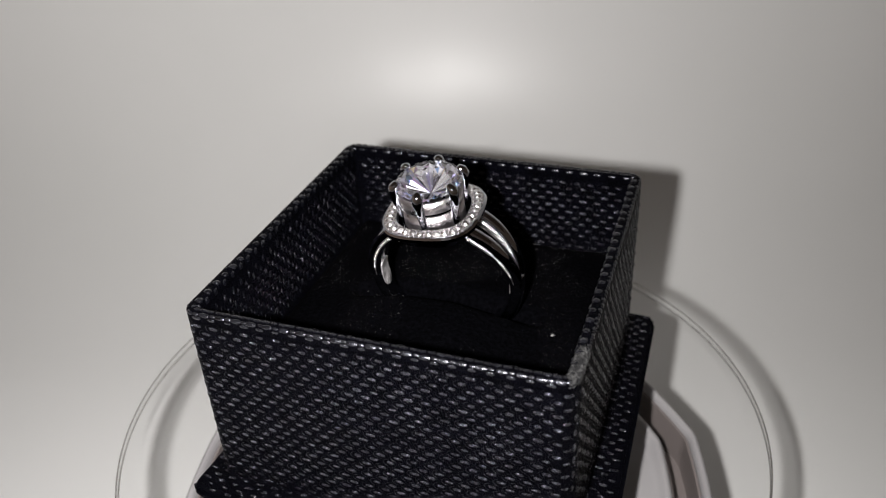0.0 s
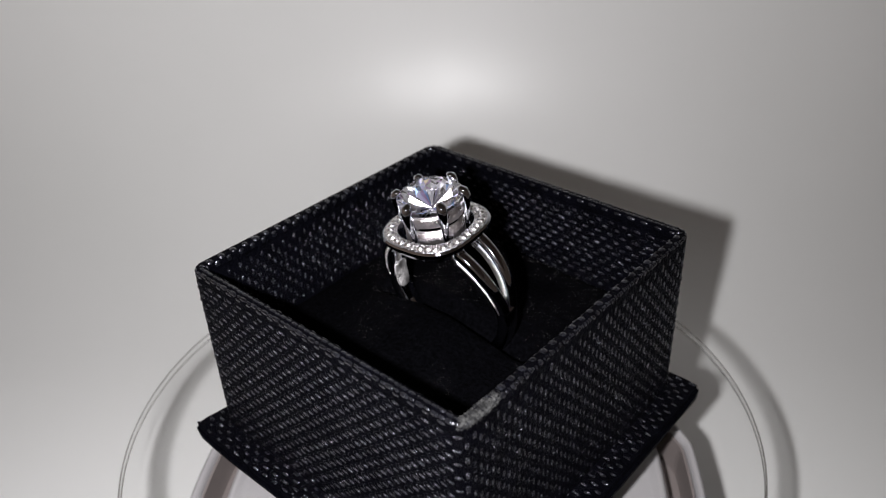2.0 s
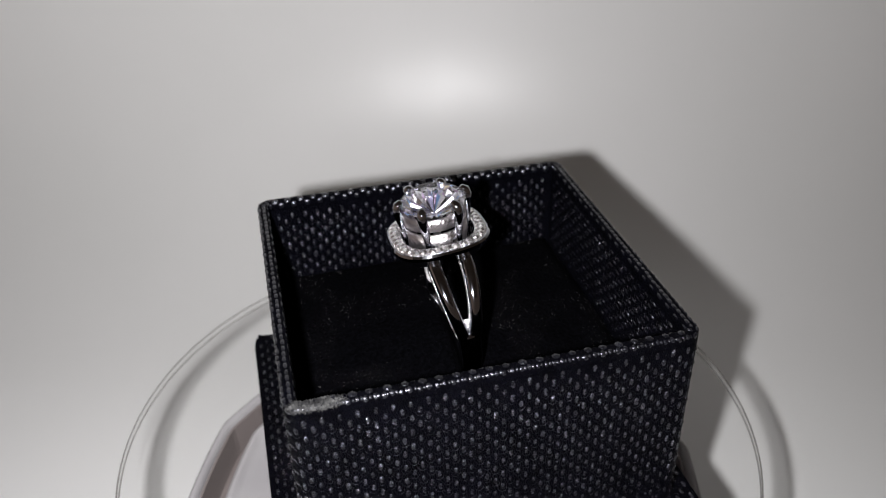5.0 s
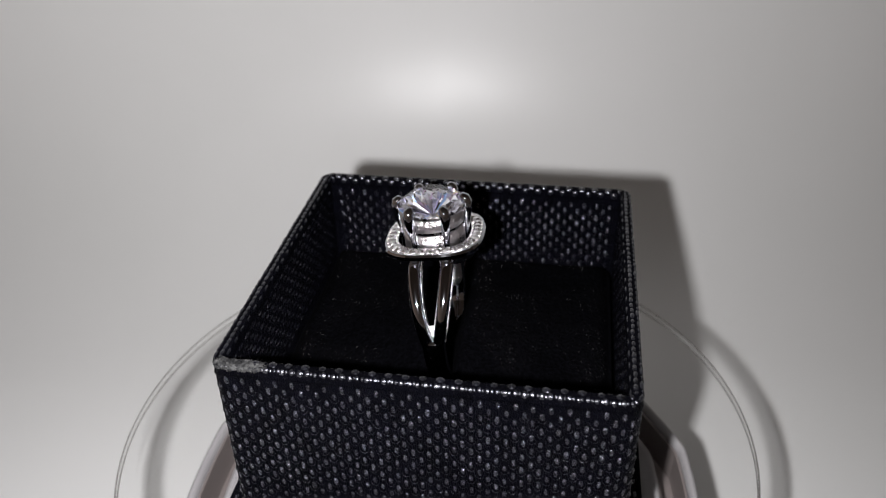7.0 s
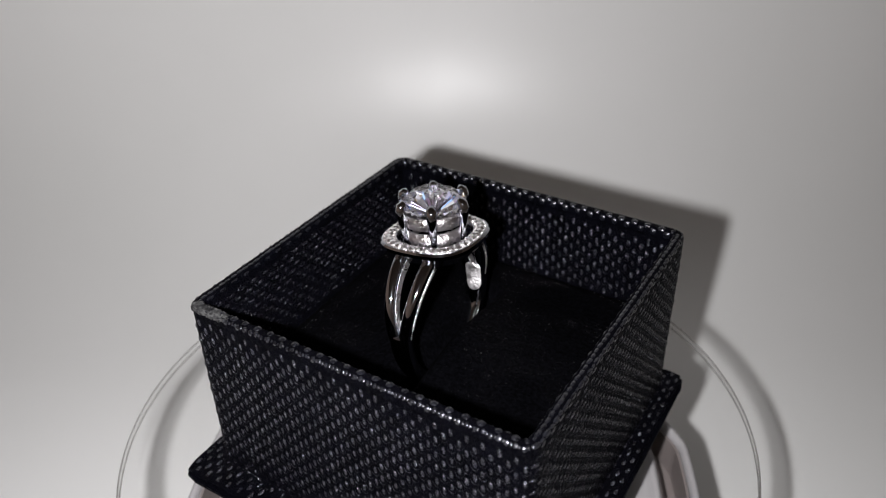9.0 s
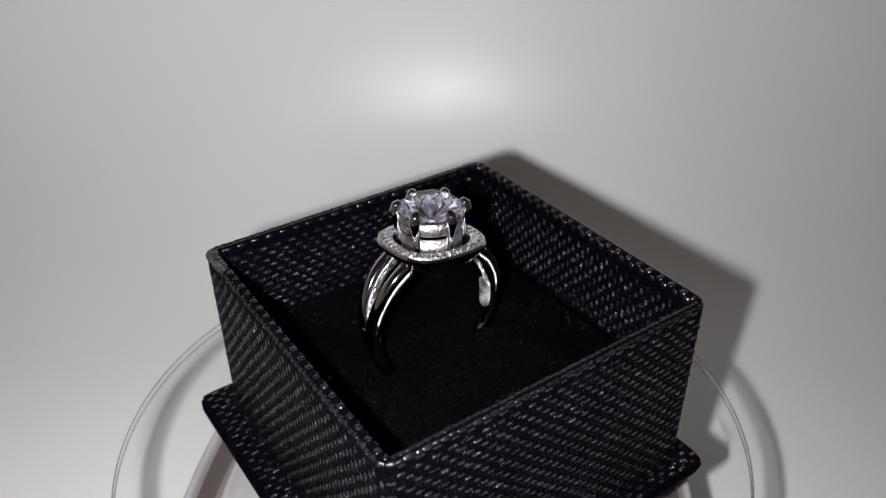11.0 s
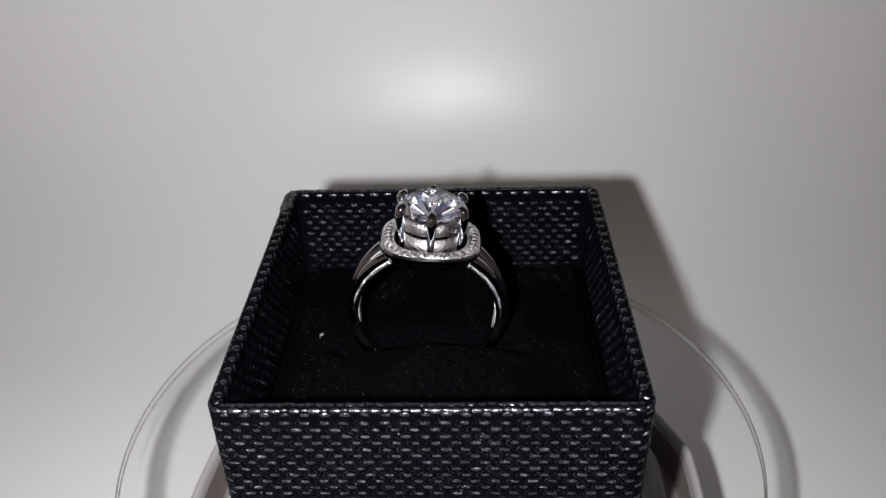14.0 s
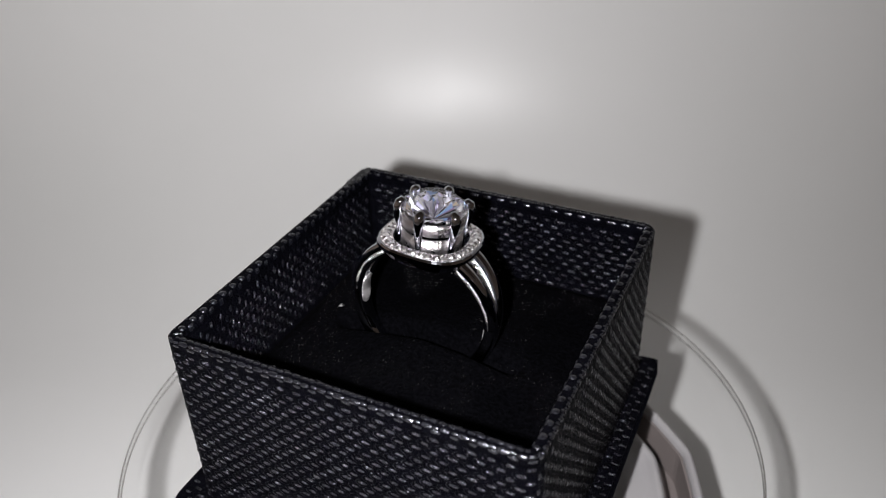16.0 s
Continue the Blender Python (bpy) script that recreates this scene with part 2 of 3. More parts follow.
def build_stand():
    stand = tagged(new("turntable"), "low twelve-sided white plastic turntable housing on the white sheet", "turntable")
    v, f = lathe([(0.0355, 0.0), (0.0395, 0.0), (0.0410, 0.004), (0.0432, 0.0310), (0.0438, 0.0335), (0.0436, 0.0345), (0.0432, 0.0348), (0.0427, 0.0346), (0.0423, 0.0338), (0.0422, 0.0258), (0.0355, 0.0258)], 240)
    part("housing", mesh_of("housing", twelve_sided(v), f, PLASTIC, True), stand)
    # lining darker than the housing; part of the recess's shade is in its grey
    v, f = lathe([(0.0376, 0.0262), (0.0421, 0.0262), (0.0421, 0.0336), (0.0417, 0.0336), (0.0414, 0.0270), (0.0382, 0.0270), (0.0379, 0.0328), (0.0376, 0.0328)], 240)
    part("groove", mesh_of("groove", twelve_sided(v), f, GREY), stand, "dark grey groove, part of its shade in the colour")
    v, f = lathe([(0.0005, 0.0263), (0.0375, 0.0263), (0.0375, 0.0336), (0.0372, 0.0344), (0.0366, 0.0347), (0.0360, 0.0344), (0.0356, 0.0336), (0.0345, 0.0332), (0.0005, 0.0332)], 240)
    part("top_plate", mesh_of("top_plate", twelve_sided(v), f, PLASTIC, True), stand)
    v, f = lathe([(0.0005, 0.0332), (0.0110, 0.0332), (0.0105, 0.0440), (0.0080, 0.0466), (0.0005, 0.0466)], 48)
    part("hub", mesh_of("hub", v, f, PLASTIC, True), stand)
    return stand


def build_disc():
    disc = tagged(new("acrylic_disc"), "thin clear round acrylic disc turning on the turntable", "disc")
    r, h, lip = 0.0499, 0.0012, 0.0026
    v, f = lathe([(0.0004, 0), (r - lip, 0)], 160, False)
    part("top_face", mesh_of("top_face", v, f, CLEAR), disc)
    v, f = lathe([(0.0004, -h), (r - lip, -h)], 160, False)
    part("under_face", mesh_of("under_face", v, [t[::-1] for t in f], CLEAR), disc)
    # the lip is added to stop part of the light and cast a broad shadow
    v, f = lathe([(r - lip, 0.0), (r, 0.0), (r, -h), (r - lip, -h)], 240, False)
    part("rim", mesh_of("rim", v, f, EDGE), disc, "clear rim with a lip added to cast shadow")
    for z in (0.0, -h):
        v, f = lathe([(r + 0.00012 * math.cos(q * math.pi / 3), z + 0.00012 * math.sin(q * math.pi / 3)) for q in range(6)], 240)
        part("edge_line", mesh_of("edge_line", v, f, LINE, True), disc, "darker bevelled edge")
    return disc


# ---------------------------------------------------------------- woven cloth
def pip(verts, faces, place, u, v, a, b, lift, rng):
    """One yarn float: two twisted plies that rise from the cloth and dip at both ends. place(u, v, height) lies on the cloth."""
    s, nu, nv = len(verts), 7, 5
    lean, phase = rng.uniform(-0.15, 0.15), rng.uniform(-0.5, 0.5)
    for i in range(nu):
        cu = -1 + 2 * i / (nu - 1)
        slim = 0.42 + 0.58 * math.sqrt(1 - cu * cu)
        for j in range(nv):
            cv = -1 + 2 * j / (nv - 1)
            ply = math.cos(math.pi * (cv * 0.8 + 0.45 * cu) + phase) ** 2
            h = lift * (1 - abs(cu) ** 2.2) * (1 - cv * cv) * (0.80 + 0.22 * ply) * rng.uniform(0.96, 1.04) - 0.00008
            du, dv = a * cu, b * cv * slim
            verts.append(place(u + du - lean * dv, v + dv + 0.4 * lean * du, h))
    for i in range(nu - 1):
        for j in range(nv - 1):
            k = s + i * nv + j
            faces.append((k, k + nv, k + nv + 1, k + 1))


def stitch(verts, faces, place, u, v, a, b):
    """The cross thread that binds a float's end."""
    s = len(verts)
    for q in range(6):
        t = radians(-70 + 28 * q)
        for rad, h in ((1.14, -0.0001), (1.24, 0.00005), (1.34, -0.0001)):
            verts.append(place(u - a * rad * math.cos(t), v + b * rad * math.sin(t) * 1.15, h))
    for q in range(5):
        for e in range(2):
            i0 = s + 3 * q + e
            faces.append((i0, i0 + 3, i0 + 4, i0 + 1))


PITCH_U, PITCH_V = 0.00228, 0.00103


def woven(width, height, along_u, place, seed, lift=0.00021, bound=True):
    """Rows of floats over a width x height panel, middle at (0, 0); along_u: the floats lie along u."""
    rng = random.Random(seed)
    verts, faces = [], []
    if not along_u:
        flipped = place
        width, height = height, width

        def place(u, v, h):
            return flipped(v, u, h)
    rows, count = int(height / PITCH_V), int(width / PITCH_U) + 1
    for i in range(rows):
        y = -height / 2 + (i + 0.5) * height / rows
        for k in range(-1, count + 1):
            x = -width / 2 + (k + 0.25 + (0.5 if i % 2 else 0.0)) * PITCH_U + rng.uniform(-0.00008, 0.00008)
            if abs(x) > width / 2 - 0.0003:
                continue
            yy = y + rng.uniform(-0.00005, 0.00005)
            a, b = min(0.00076 * rng.uniform(0.85, 1.1), width / 2 - abs(x) + 0.0002), 0.00039 * rng.uniform(0.88, 1.1)
            pip(verts, faces, place, x, yy, a, b, lift * rng.uniform(0.75, 1.25), rng)
            if bound and abs(x) < width / 2 - 0.0014 and abs(yy) < height / 2 - 0.0005:
                stitch(verts, faces, place, x, yy, 0.00082, 0.00044)
    if not along_u:
        faces = [t[::-1] for t in faces]
    return verts, faces


# ---------------------------------------------------------------- ring box: origin at the middle of its rim plane
HX, HY, DEPTH, WALL, CORNER = 0.0256, 0.0260, 0.0292, 0.0016, 0.0021
FOAM_Z = -0.0130
RIM_ROUND = 0.00045


def side_frame(k):
    """Along, outwards, half length and distance of the box's side k: 0 at -y, then round by +x."""
    along, out = ((1, 0), (0, -1)), ((0, 1), (1, 0))
    (ax, ay), (ox, oy) = ((along, out) * 2)[k]
    sign = 1 if k < 2 else -1
    long_, far = ((HX, HY) if k % 2 == 0 else (HY, HX))
    return (sign * ax, sign * ay), (sign * ox, sign * oy), long_ - 0.00008, far - 0.00008


def side_length(k):
    return 2 * (side_frame(k)[2] - CORNER) + CORNER * math.pi / 2


def on_side(k, s, off, z):
    """A point on side k, s along it from its middle and off outwards; the sides meet half-way round the corners."""
    (ax, ay), (ox, oy), long_, far = side_frame(k)
    flat = long_ - CORNER
    t = max(-flat, min(flat, s))
    turn = (s - t) / CORNER
    r = CORNER + off
    e, o = t + r * math.sin(turn), far - CORNER + r * math.cos(turn)
    return (ax * e + ox * o, ay * e + oy * o, z)


def over_rim(q):
    """The rim's section: q runs from the outer face over the top to the inner one. Gives offset, height and normal."""
    r, flat = RIM_ROUND, WALL / 2 - RIM_ROUND
    sign, q = (1 if q > 0 else -1), abs(q)
    arc = r * math.pi / 2
    if q < flat:
        o, z, no, nz = q, 0.0, 0.0, 1.0
    elif q < flat + arc:
        a = (q - flat) / r
        o, z, no, nz = flat + r * math.sin(a), r * math.cos(a) - r, math.sin(a), math.cos(a)
    else:
        o, z, no, nz = WALL / 2, -r - (q - flat - arc), 1.0, 0.0
    return -WALL / 2 - sign * o, z, -sign * no, nz


def on_rim(k, s, q, h):
    o, z, no, nz = over_rim(q)
    return on_side(k, s, o + h * no, z + 0.00004 + h * nz)


def swept(k, section, n=44):
    """A solid strip along side k with the closed section of (offset, height)."""
    half, m = side_length(k) / 2, len(section)
    flat = side_frame(k)[2] - CORNER
    stops = [-half + (half - flat) * i / 6 for i in range(6)] + list(np.linspace(-flat, flat, n)) + [flat + (half - flat) * (i + 1) / 6 for i in range(6)]
    verts = [on_side(k, s, o, z) for s in stops for o, z in section]
    faces = [(i * m + j, i * m + (j + 1) % m, (i + 1) * m + (j + 1) % m, (i + 1) * m + j) for i in range(len(stops) - 1) for j in range(m)]
    faces += [tuple(range(m))[::-1], tuple((len(stops) - 1) * m + j for j in range(m))]
    bm = bmesh.new()
    vs = [bm.verts.new(p) for p in verts]
    for f in faces:
        bm.faces.new([vs[i] for i in f])
    return bm


def build_box():
    box = tagged(new("ring_box"), "small open square box covered in black woven cloth, one corner scuffed", "box")
    low = -0.0013
    profile = [over_rim(q)[:2] for q in np.linspace(-0.0021, 0.0021, 19)]
    for k in range(4):
        flat = k % 2 == 0
        wall = part("side_panel", bm_mesh("side_panel", swept(k, [(0, -DEPTH), (0, low), (-WALL, low), (-WALL, -DEPTH)]), CLOTH), box)
        v, f = woven(side_length(k), DEPTH - 0.0016, flat, lambda u, w, h: on_side(k, u, h, w - DEPTH / 2 - 0.0006), 3 + k)
        part("weave", mesh_of("weave", v, f, YARN, True), wall, "raised black yarn weave", kind="stuff")
        v, f = woven(side_length(k) - 0.0044, -FOAM_Z, flat, lambda u, w, h: on_side(k, -u, -WALL - h, w + FOAM_Z / 2 - 0.0017), 13 + k)
        part("weave", mesh_of("weave", v, f, YARN, True), wall, "raised black yarn weave", kind="stuff")
        rim = part("rim_edge", bm_mesh("rim_edge", swept(k, [(o, z + 0.00004) for o, z in profile]), CLOTH, True), box)
        rng = random.Random(5 + k)
        v, f = [], []
        half = side_length(k) / 2 - 0.0002
        step = PITCH_U if flat else 2 * PITCH_V
        for i in range(int(2 * half / step) + 1):
            # along the flat sides the floats follow the rim; on the others they lie over it
            spots = ((-0.00125, 0.5, 0.8), (-0.00070, 0.0, 1.0), (-0.00064, 0.5, 0.62), (0.00016, 0.25, 0.8), (0.00016, 0.75, 0.8), (0.00100, 0.5, 0.9)) if flat else (
                (-0.00080, 0.0, 1.0), (-0.00068, 0.5, 0.9), (-0.00072, 0.25, 0.55), (-0.00072, 0.75, 0.55), (0.00035, 0.25, 1.0), (0.00125, 0.75, 1.0))
            for q, shift, size in spots:
                u = -half + (i + shift + 0.25) * step + rng.uniform(-0.0001, 0.0001)
                if abs(u) > half:
                    continue
                lift = (0.00019 if flat else 0.00014) * rng.uniform(0.8, 1.2)
                q += rng.uniform(-0.00005, 0.00005)
                size *= rng.uniform(0.88, 1.1)
                if flat:
                    pip(v, f, lambda x, y, h: on_rim(k, x, y, h), u, q, 0.00092 * size, 0.00046 * size, lift, rng)
                else:
                    top = q > 0
                    pip(v, f, lambda x, y, h: on_rim(k, y, x, h), q, u, 0.00066 * size, (0.00060 if top else 0.00050) * size, lift * (2.0 if top else 1.0), rng)
        me = mesh_of("weave", v, f, RIM_YARN, True)
        part("weave", me, rim, "raised black yarn weave", kind="stuff")
    w = WALL + 0.0003
    part("bottom_panel", bm_mesh("bottom_panel", block(-HX + w, HX - w, -HY + w, HY - w, -DEPTH, -DEPTH + 0.0018), CLOTH), box)
    # worn corner, the grey board bare on the rim
    v, f = scuff_patch()
    part("scuffed_corner", mesh_of("scuffed_corner", v, f, SCUFF, True), box, "frayed grey patch where the cloth has worn off")
    return box


def scuff_patch():
    """A ragged skin over the rim at the corner (+x, -y), running 7 mm along the +x side."""
    rng = random.Random(21)
    v, f = [], []
    nu, na = 56, 21
    start = -side_length(1) / 2 - 0.0006
    for i in range(nu):
        t = i / (nu - 1)
        fade = min(1.0, (1 - t) / 0.2, (t + 0.06) / 0.12)
        reach = 0.0023 * (0.45 + 0.55 * fade) * rng.uniform(0.78, 1.12)
        for k in range(na):
            q = -0.00025 - reach / 2 + reach * k / (na - 1)
            edge = min(1.0, min(k, na - 1 - k) / 2.0)
            h = 0.00010 * min(fade, edge) - 0.00012 * (1 - min(fade, edge)) + rng.uniform(-0.00016, 0.00016)
            v.append(on_rim(1, start + 0.0077 * t + rng.uniform(-0.0001, 0.0001), q, h))
    for i in range(nu - 1):
        for k in range(na - 1):
            f.append((i * na + k, i * na + k + 1, (i + 1) * na + k + 1, (i + 1) * na + k))
    return v, f


def curl(x, y):
    """How far the lid's one loose corner (-x, -y) has turned up."""
    return 0.0013 * max(0.0, ((-x - y) / math.sqrt(2) - 0.0335) / 0.0085) ** 2


def build_plate():
    plate = tagged(new("box_lid"), "flat square lid in black woven cloth lying under the box", "lid")
    a, b = 0.0294, 0.0297
    bm = block(-a, a, -b, b, -0.0020, -0.0002, 0.0006)
    bmesh.ops.subdivide_edges(bm, edges=[e for e in bm.edges if e.calc_length() > 0.02], cuts=24, use_grid_fill=True)
    for v in bm.verts:
        v.co.z += curl(v.co.x, v.co.y)
        worn = 0.0006 * max(0.0, (abs(v.co.x) / a + abs(v.co.y) / b - 1.92) / 0.08)
        v.co.x, v.co.y = v.co.x - math.copysign(worn, v.co.x), v.co.y - math.copysign(worn, v.co.y)
    body = part("board", bm_mesh("board", bm, CLOTH), plate)
    v, f = woven(2 * a - 0.0013, 2 * b - 0.0013, True, lambda x, y, h: (x, y, h - 0.0002 + curl(x, y)), 31)
    part("weave", mesh_of("weave", v, f, YARN, True), body, "raised black yarn weave", kind="stuff")
    return plate


def build_foam():
    foam = tagged(new("foam_insert"), "black velvet foam pad with a slot, dusted with pale lint", "foam")
    hx, hy = HX - WALL - 0.0006, HY - WALL - 0.0006
    n = 60
    verts, faces = [], []
    for i in range(n + 1):
        for k in range(n + 1):
            x, y = -hx + 2 * hx * i / n, -hy + 2 * hy * k / n
            edge = min(hx - abs(x), hy - abs(y))
            z = -0.0022 * max(0, 1 - edge / 0.003) ** 2
            slot = max(0, 1 - abs(y - 0.0002) / 0.0022) * max(0, min(1, (0.0155 - abs(x - 0.001)) / 0.002))
            z -= 0.004 * slot ** 1.5
            z += 0.0032 * math.exp(-((x - 0.001) ** 2 + y * y) / 0.014 ** 2)
            z += 0.00025 * noise.noise((x * 220, y * 220, 3.1)) + 0.0004 * noise.noise((x * 60, y * 60, 9.1))
            verts.append((x, y, z))
    for i in range(n):
        for k in range(n):
            a = i * (n + 1) + k
            faces.append((a, a + n + 1, a + n + 2, a + 1))
    # sides down to the floor of the box
    border = [i * (n + 1) for i in range(n + 1)] + [n * (n + 1) + k for k in range(1, n + 1)] + [i * (n + 1) + n for i in range(n - 1, -1, -1)] + [k for k in range(n - 1, 0, -1)]
    s = len(verts)
    low = -(DEPTH - 0.0018 + FOAM_Z) + 0.0002
    verts += [(verts[q][0], verts[q][1], low) for q in border]
    m = len(border)
    faces += [(border[k], border[(k + 1) % m], s + (k + 1) % m, s + k) for k in range(m)]
    pad = part("pad", mesh_of("pad", verts, faces, FOAM, True), foam)
    rng = random.Random(77)
    v, f = [], []
    for k in range(6500):
        x, y = rng.uniform(-hx + 0.001, hx - 0.001), rng.uniform(-hy + 0.001, hy - 0.001)
        if noise.noise((x * 130, y * 130, 0.5)) < 0.0:
            continue
        ii, kk = int((x + hx) / (2 * hx) * n), int((y + hy) / (2 * hy) * n)
        z = verts[ii * (n + 1) + kk][2]
        size = 0.000021 * rng.uniform(0.4, 1.4) * (1.5 if rng.random() < 0.08 else 1.0)
        way = Vector((rng.uniform(-1, 1), rng.uniform(-1, 1), rng.uniform(-0.2, 0.9))).normalized()
        across = way.orthogonal().normalized()
        o = Vector((x, y, z + 0.00012))
        q = len(v)
        v += [o - way * size * 1.7, o + across * size, o + way * size * 1.7, o - across * size, o + way.cross(across) * size]
        f += [(q, q + 1, q + 4), (q + 1, q + 2, q + 4), (q + 2, q + 3, q + 4), (q + 3, q, q + 4)]
    part("lint", mesh_of("lint", v, f, LINT), pad, "fine pale lint", kind="stuff")
    v, f = tube([(0.0173, -0.0031, 0.0004), (0.0177, -0.0028, 0.0009), (0.0180, -0.0026, 0.0007)], [0.00012, 0.00022, 0.0001], 6)
    part("fleck", mesh_of("fleck", v, f, LINT, True), pad, "larger pale fleck")
    return foam


# ---------------------------------------------------------------- ring: origin at the middle of the band, z to the stone
def brilliant(radius, table=0.56, crown=0.16, pavilion=0.43, full=True):
    """A round brilliant with its girdle at z = 0, as the hull of its corners."""
    bm = bmesh.new()
    d = 2 * radius

    def circle(n, r, z, turn=0.0):
        for i in range(n):
            a = 2 * math.pi * (i + turn) / n
            bm.verts.new((r * math.cos(a), r * math.sin(a), z))

    circle(8, radius * table, crown * d)
    if full:
        circle(8, radius * 0.80, crown * d * 0.55, 0.5)
        circle(16, radius, 0.012 * d)
        circle(16, radius, -0.012 * d)
        circle(8, radius * 0.24, -pavilion * d * 0.80, 0.5)
    else:
        circle(8, radius, 0.02 * d, 0.5)
        circle(8, radius, -0.02 * d, 0.5)
    bm.verts.new((0, 0, -pavilion * d))
    bmesh.ops.convex_hull(bm, input=bm.verts[:])
    bmesh.ops.recalc_face_normals(bm, faces=bm.faces)
    for face in bm.faces:
        face.material_index = 1 if full and face.calc_center_median().z < -0.013 * d else 0
    return bm


def gem_mesh(name, bm):
    me = bm_mesh(name, bm, CROWN)
    me.materials.append(PAVILION)
    return me


def main_stone(radius):
    """The large brilliant: a clear crown over rings of small mirroring facets, no two lying quite alike, tilted to
    imitate sparkle.
    """
    bm = brilliant(radius)
    bmesh.ops.delete(bm, geom=[f for f in bm.faces if f.material_index == 1], context="FACES")
    rng = random.Random(12)
    d = 2 * radius
    # long facets run to the point below; round them two rings of short ones under the edge
    rings = ((1.0, 0.012, 32), (0.84, 0.058, 32), (0.66, 0.105, 16), (0.02, 0.23, 16))
    for i in range(3):
        (ra, za, n), (rb, zb, _) = rings[i], rings[i + 1]
        for k in range(n):
            a0, a1 = 2 * math.pi * k / n, 2 * math.pi * (k + 1) / n
            am = (a0 + a1) / 2
            if i < 2:
                pts = [(ra, a0, za), (ra, a1, za), (rb, a1, zb), (rb, a0, zb)]
                tris = ((0, 1, 2), (0, 2, 3)) if (i + k) % 2 else ((0, 1, 3), (1, 2, 3))
            else:
                pts = [(ra, a0, za), (ra * 1.02, am, za - 0.012), (ra, a1, za), (rb, am, zb)]
                tris = ((0, 1, 3), (1, 2, 3))
            for n_tri, tri in enumerate(tris):
                tilt = rng.uniform(-0.05, 0.05) * d
                lean = (0.040 if (k + n_tri) % 2 else -0.040) * d + rng.uniform(-0.02, 0.02) * d
                vs = []
                for place, j in enumerate(tri):
                    r, a, z = pts[j]
                    dz = (tilt, -tilt, 0)[place] * (0.7 if i < 2 else 0.35) + (lean, -lean, 0)[place] * (0.7 if i < 2 else 1.0)
                    vs.append(bm.verts.new((radius * r * math.cos(a), radius * r * math.sin(a), -z * d + (dz if i or j > 1 else min(dz, 0)))))
                bm.faces.new(vs).material_index = 1
    return bm


def cushion(half, power, n=72):
    """Points of a rounded square."""
    out = []
    for i in range(n):
        a = 2 * math.pi * i / n
        c, s = math.cos(a), math.sin(a)
        k = half / (abs(c) ** power + abs(s) ** power) ** (1 / power)
        out.append((k * c, k * s))
    return out


HALO_Z, BAND_R = 0.0113, 0.0106


def loop_band(profiles):
    """A closed-section sweep: each entry is a list of points of one section, all of one length."""
    verts, faces = [], []
    k = len(profiles[0])
    for sec in profiles:
        verts += sec
    for i in range(len(profiles) - 1):
        faces += [(i * k + j, i * k + (j + 1) % k, (i + 1) * k + (j + 1) % k, (i + 1) * k + j) for j in range(k)]
    faces += [tuple(range(k))[::-1], tuple((len(profiles) - 1) * k + j for j in range(k))]
    return verts, faces


def section(angle, y, width, thick, radius):
    """A rounded rectangle across the band at an angle from its top."""
    out = []
    u, w = Vector((math.sin(angle), 0, math.cos(angle))), Vector((0, 1, 0))
    o = u * radius + w * y
    c = min(width, thick) * 0.2
    for a, b in ((-1, -1), (1, -1), (1, 1), (-1, 1)):
        for da, db in ((0, 1), (1, 0)) if a * b > 0 else ((1, 0), (0, 1)):
            out.append(o + w * (a * (width / 2 - c * da)) + u * (b * (thick / 2 - c * db)))
    return out


def domed(angle, y, width, thick, radius):
    """Like section(), with the outer face rounded over."""
    u, w = Vector((math.sin(angle), 0, math.cos(angle))), Vector((0, 1, 0))
    o = u * radius + w * y
    low, h = -thick / 2, width / 2
    pts = [(-h * 0.86, low), (h * 0.86, low), (h, low + 0.00015)]
    rise = min(thick * 0.4, 0.0007)
    for q in range(9):
        a = math.pi * q / 8
        pts.append((h * math.copysign(abs(math.cos(a)) ** 0.75, math.cos(a)), thick / 2 - rise + rise * math.sin(a)))
    pts.append((-h, low + 0.00015))
    return [o + w * p + u * q for p, q in pts]


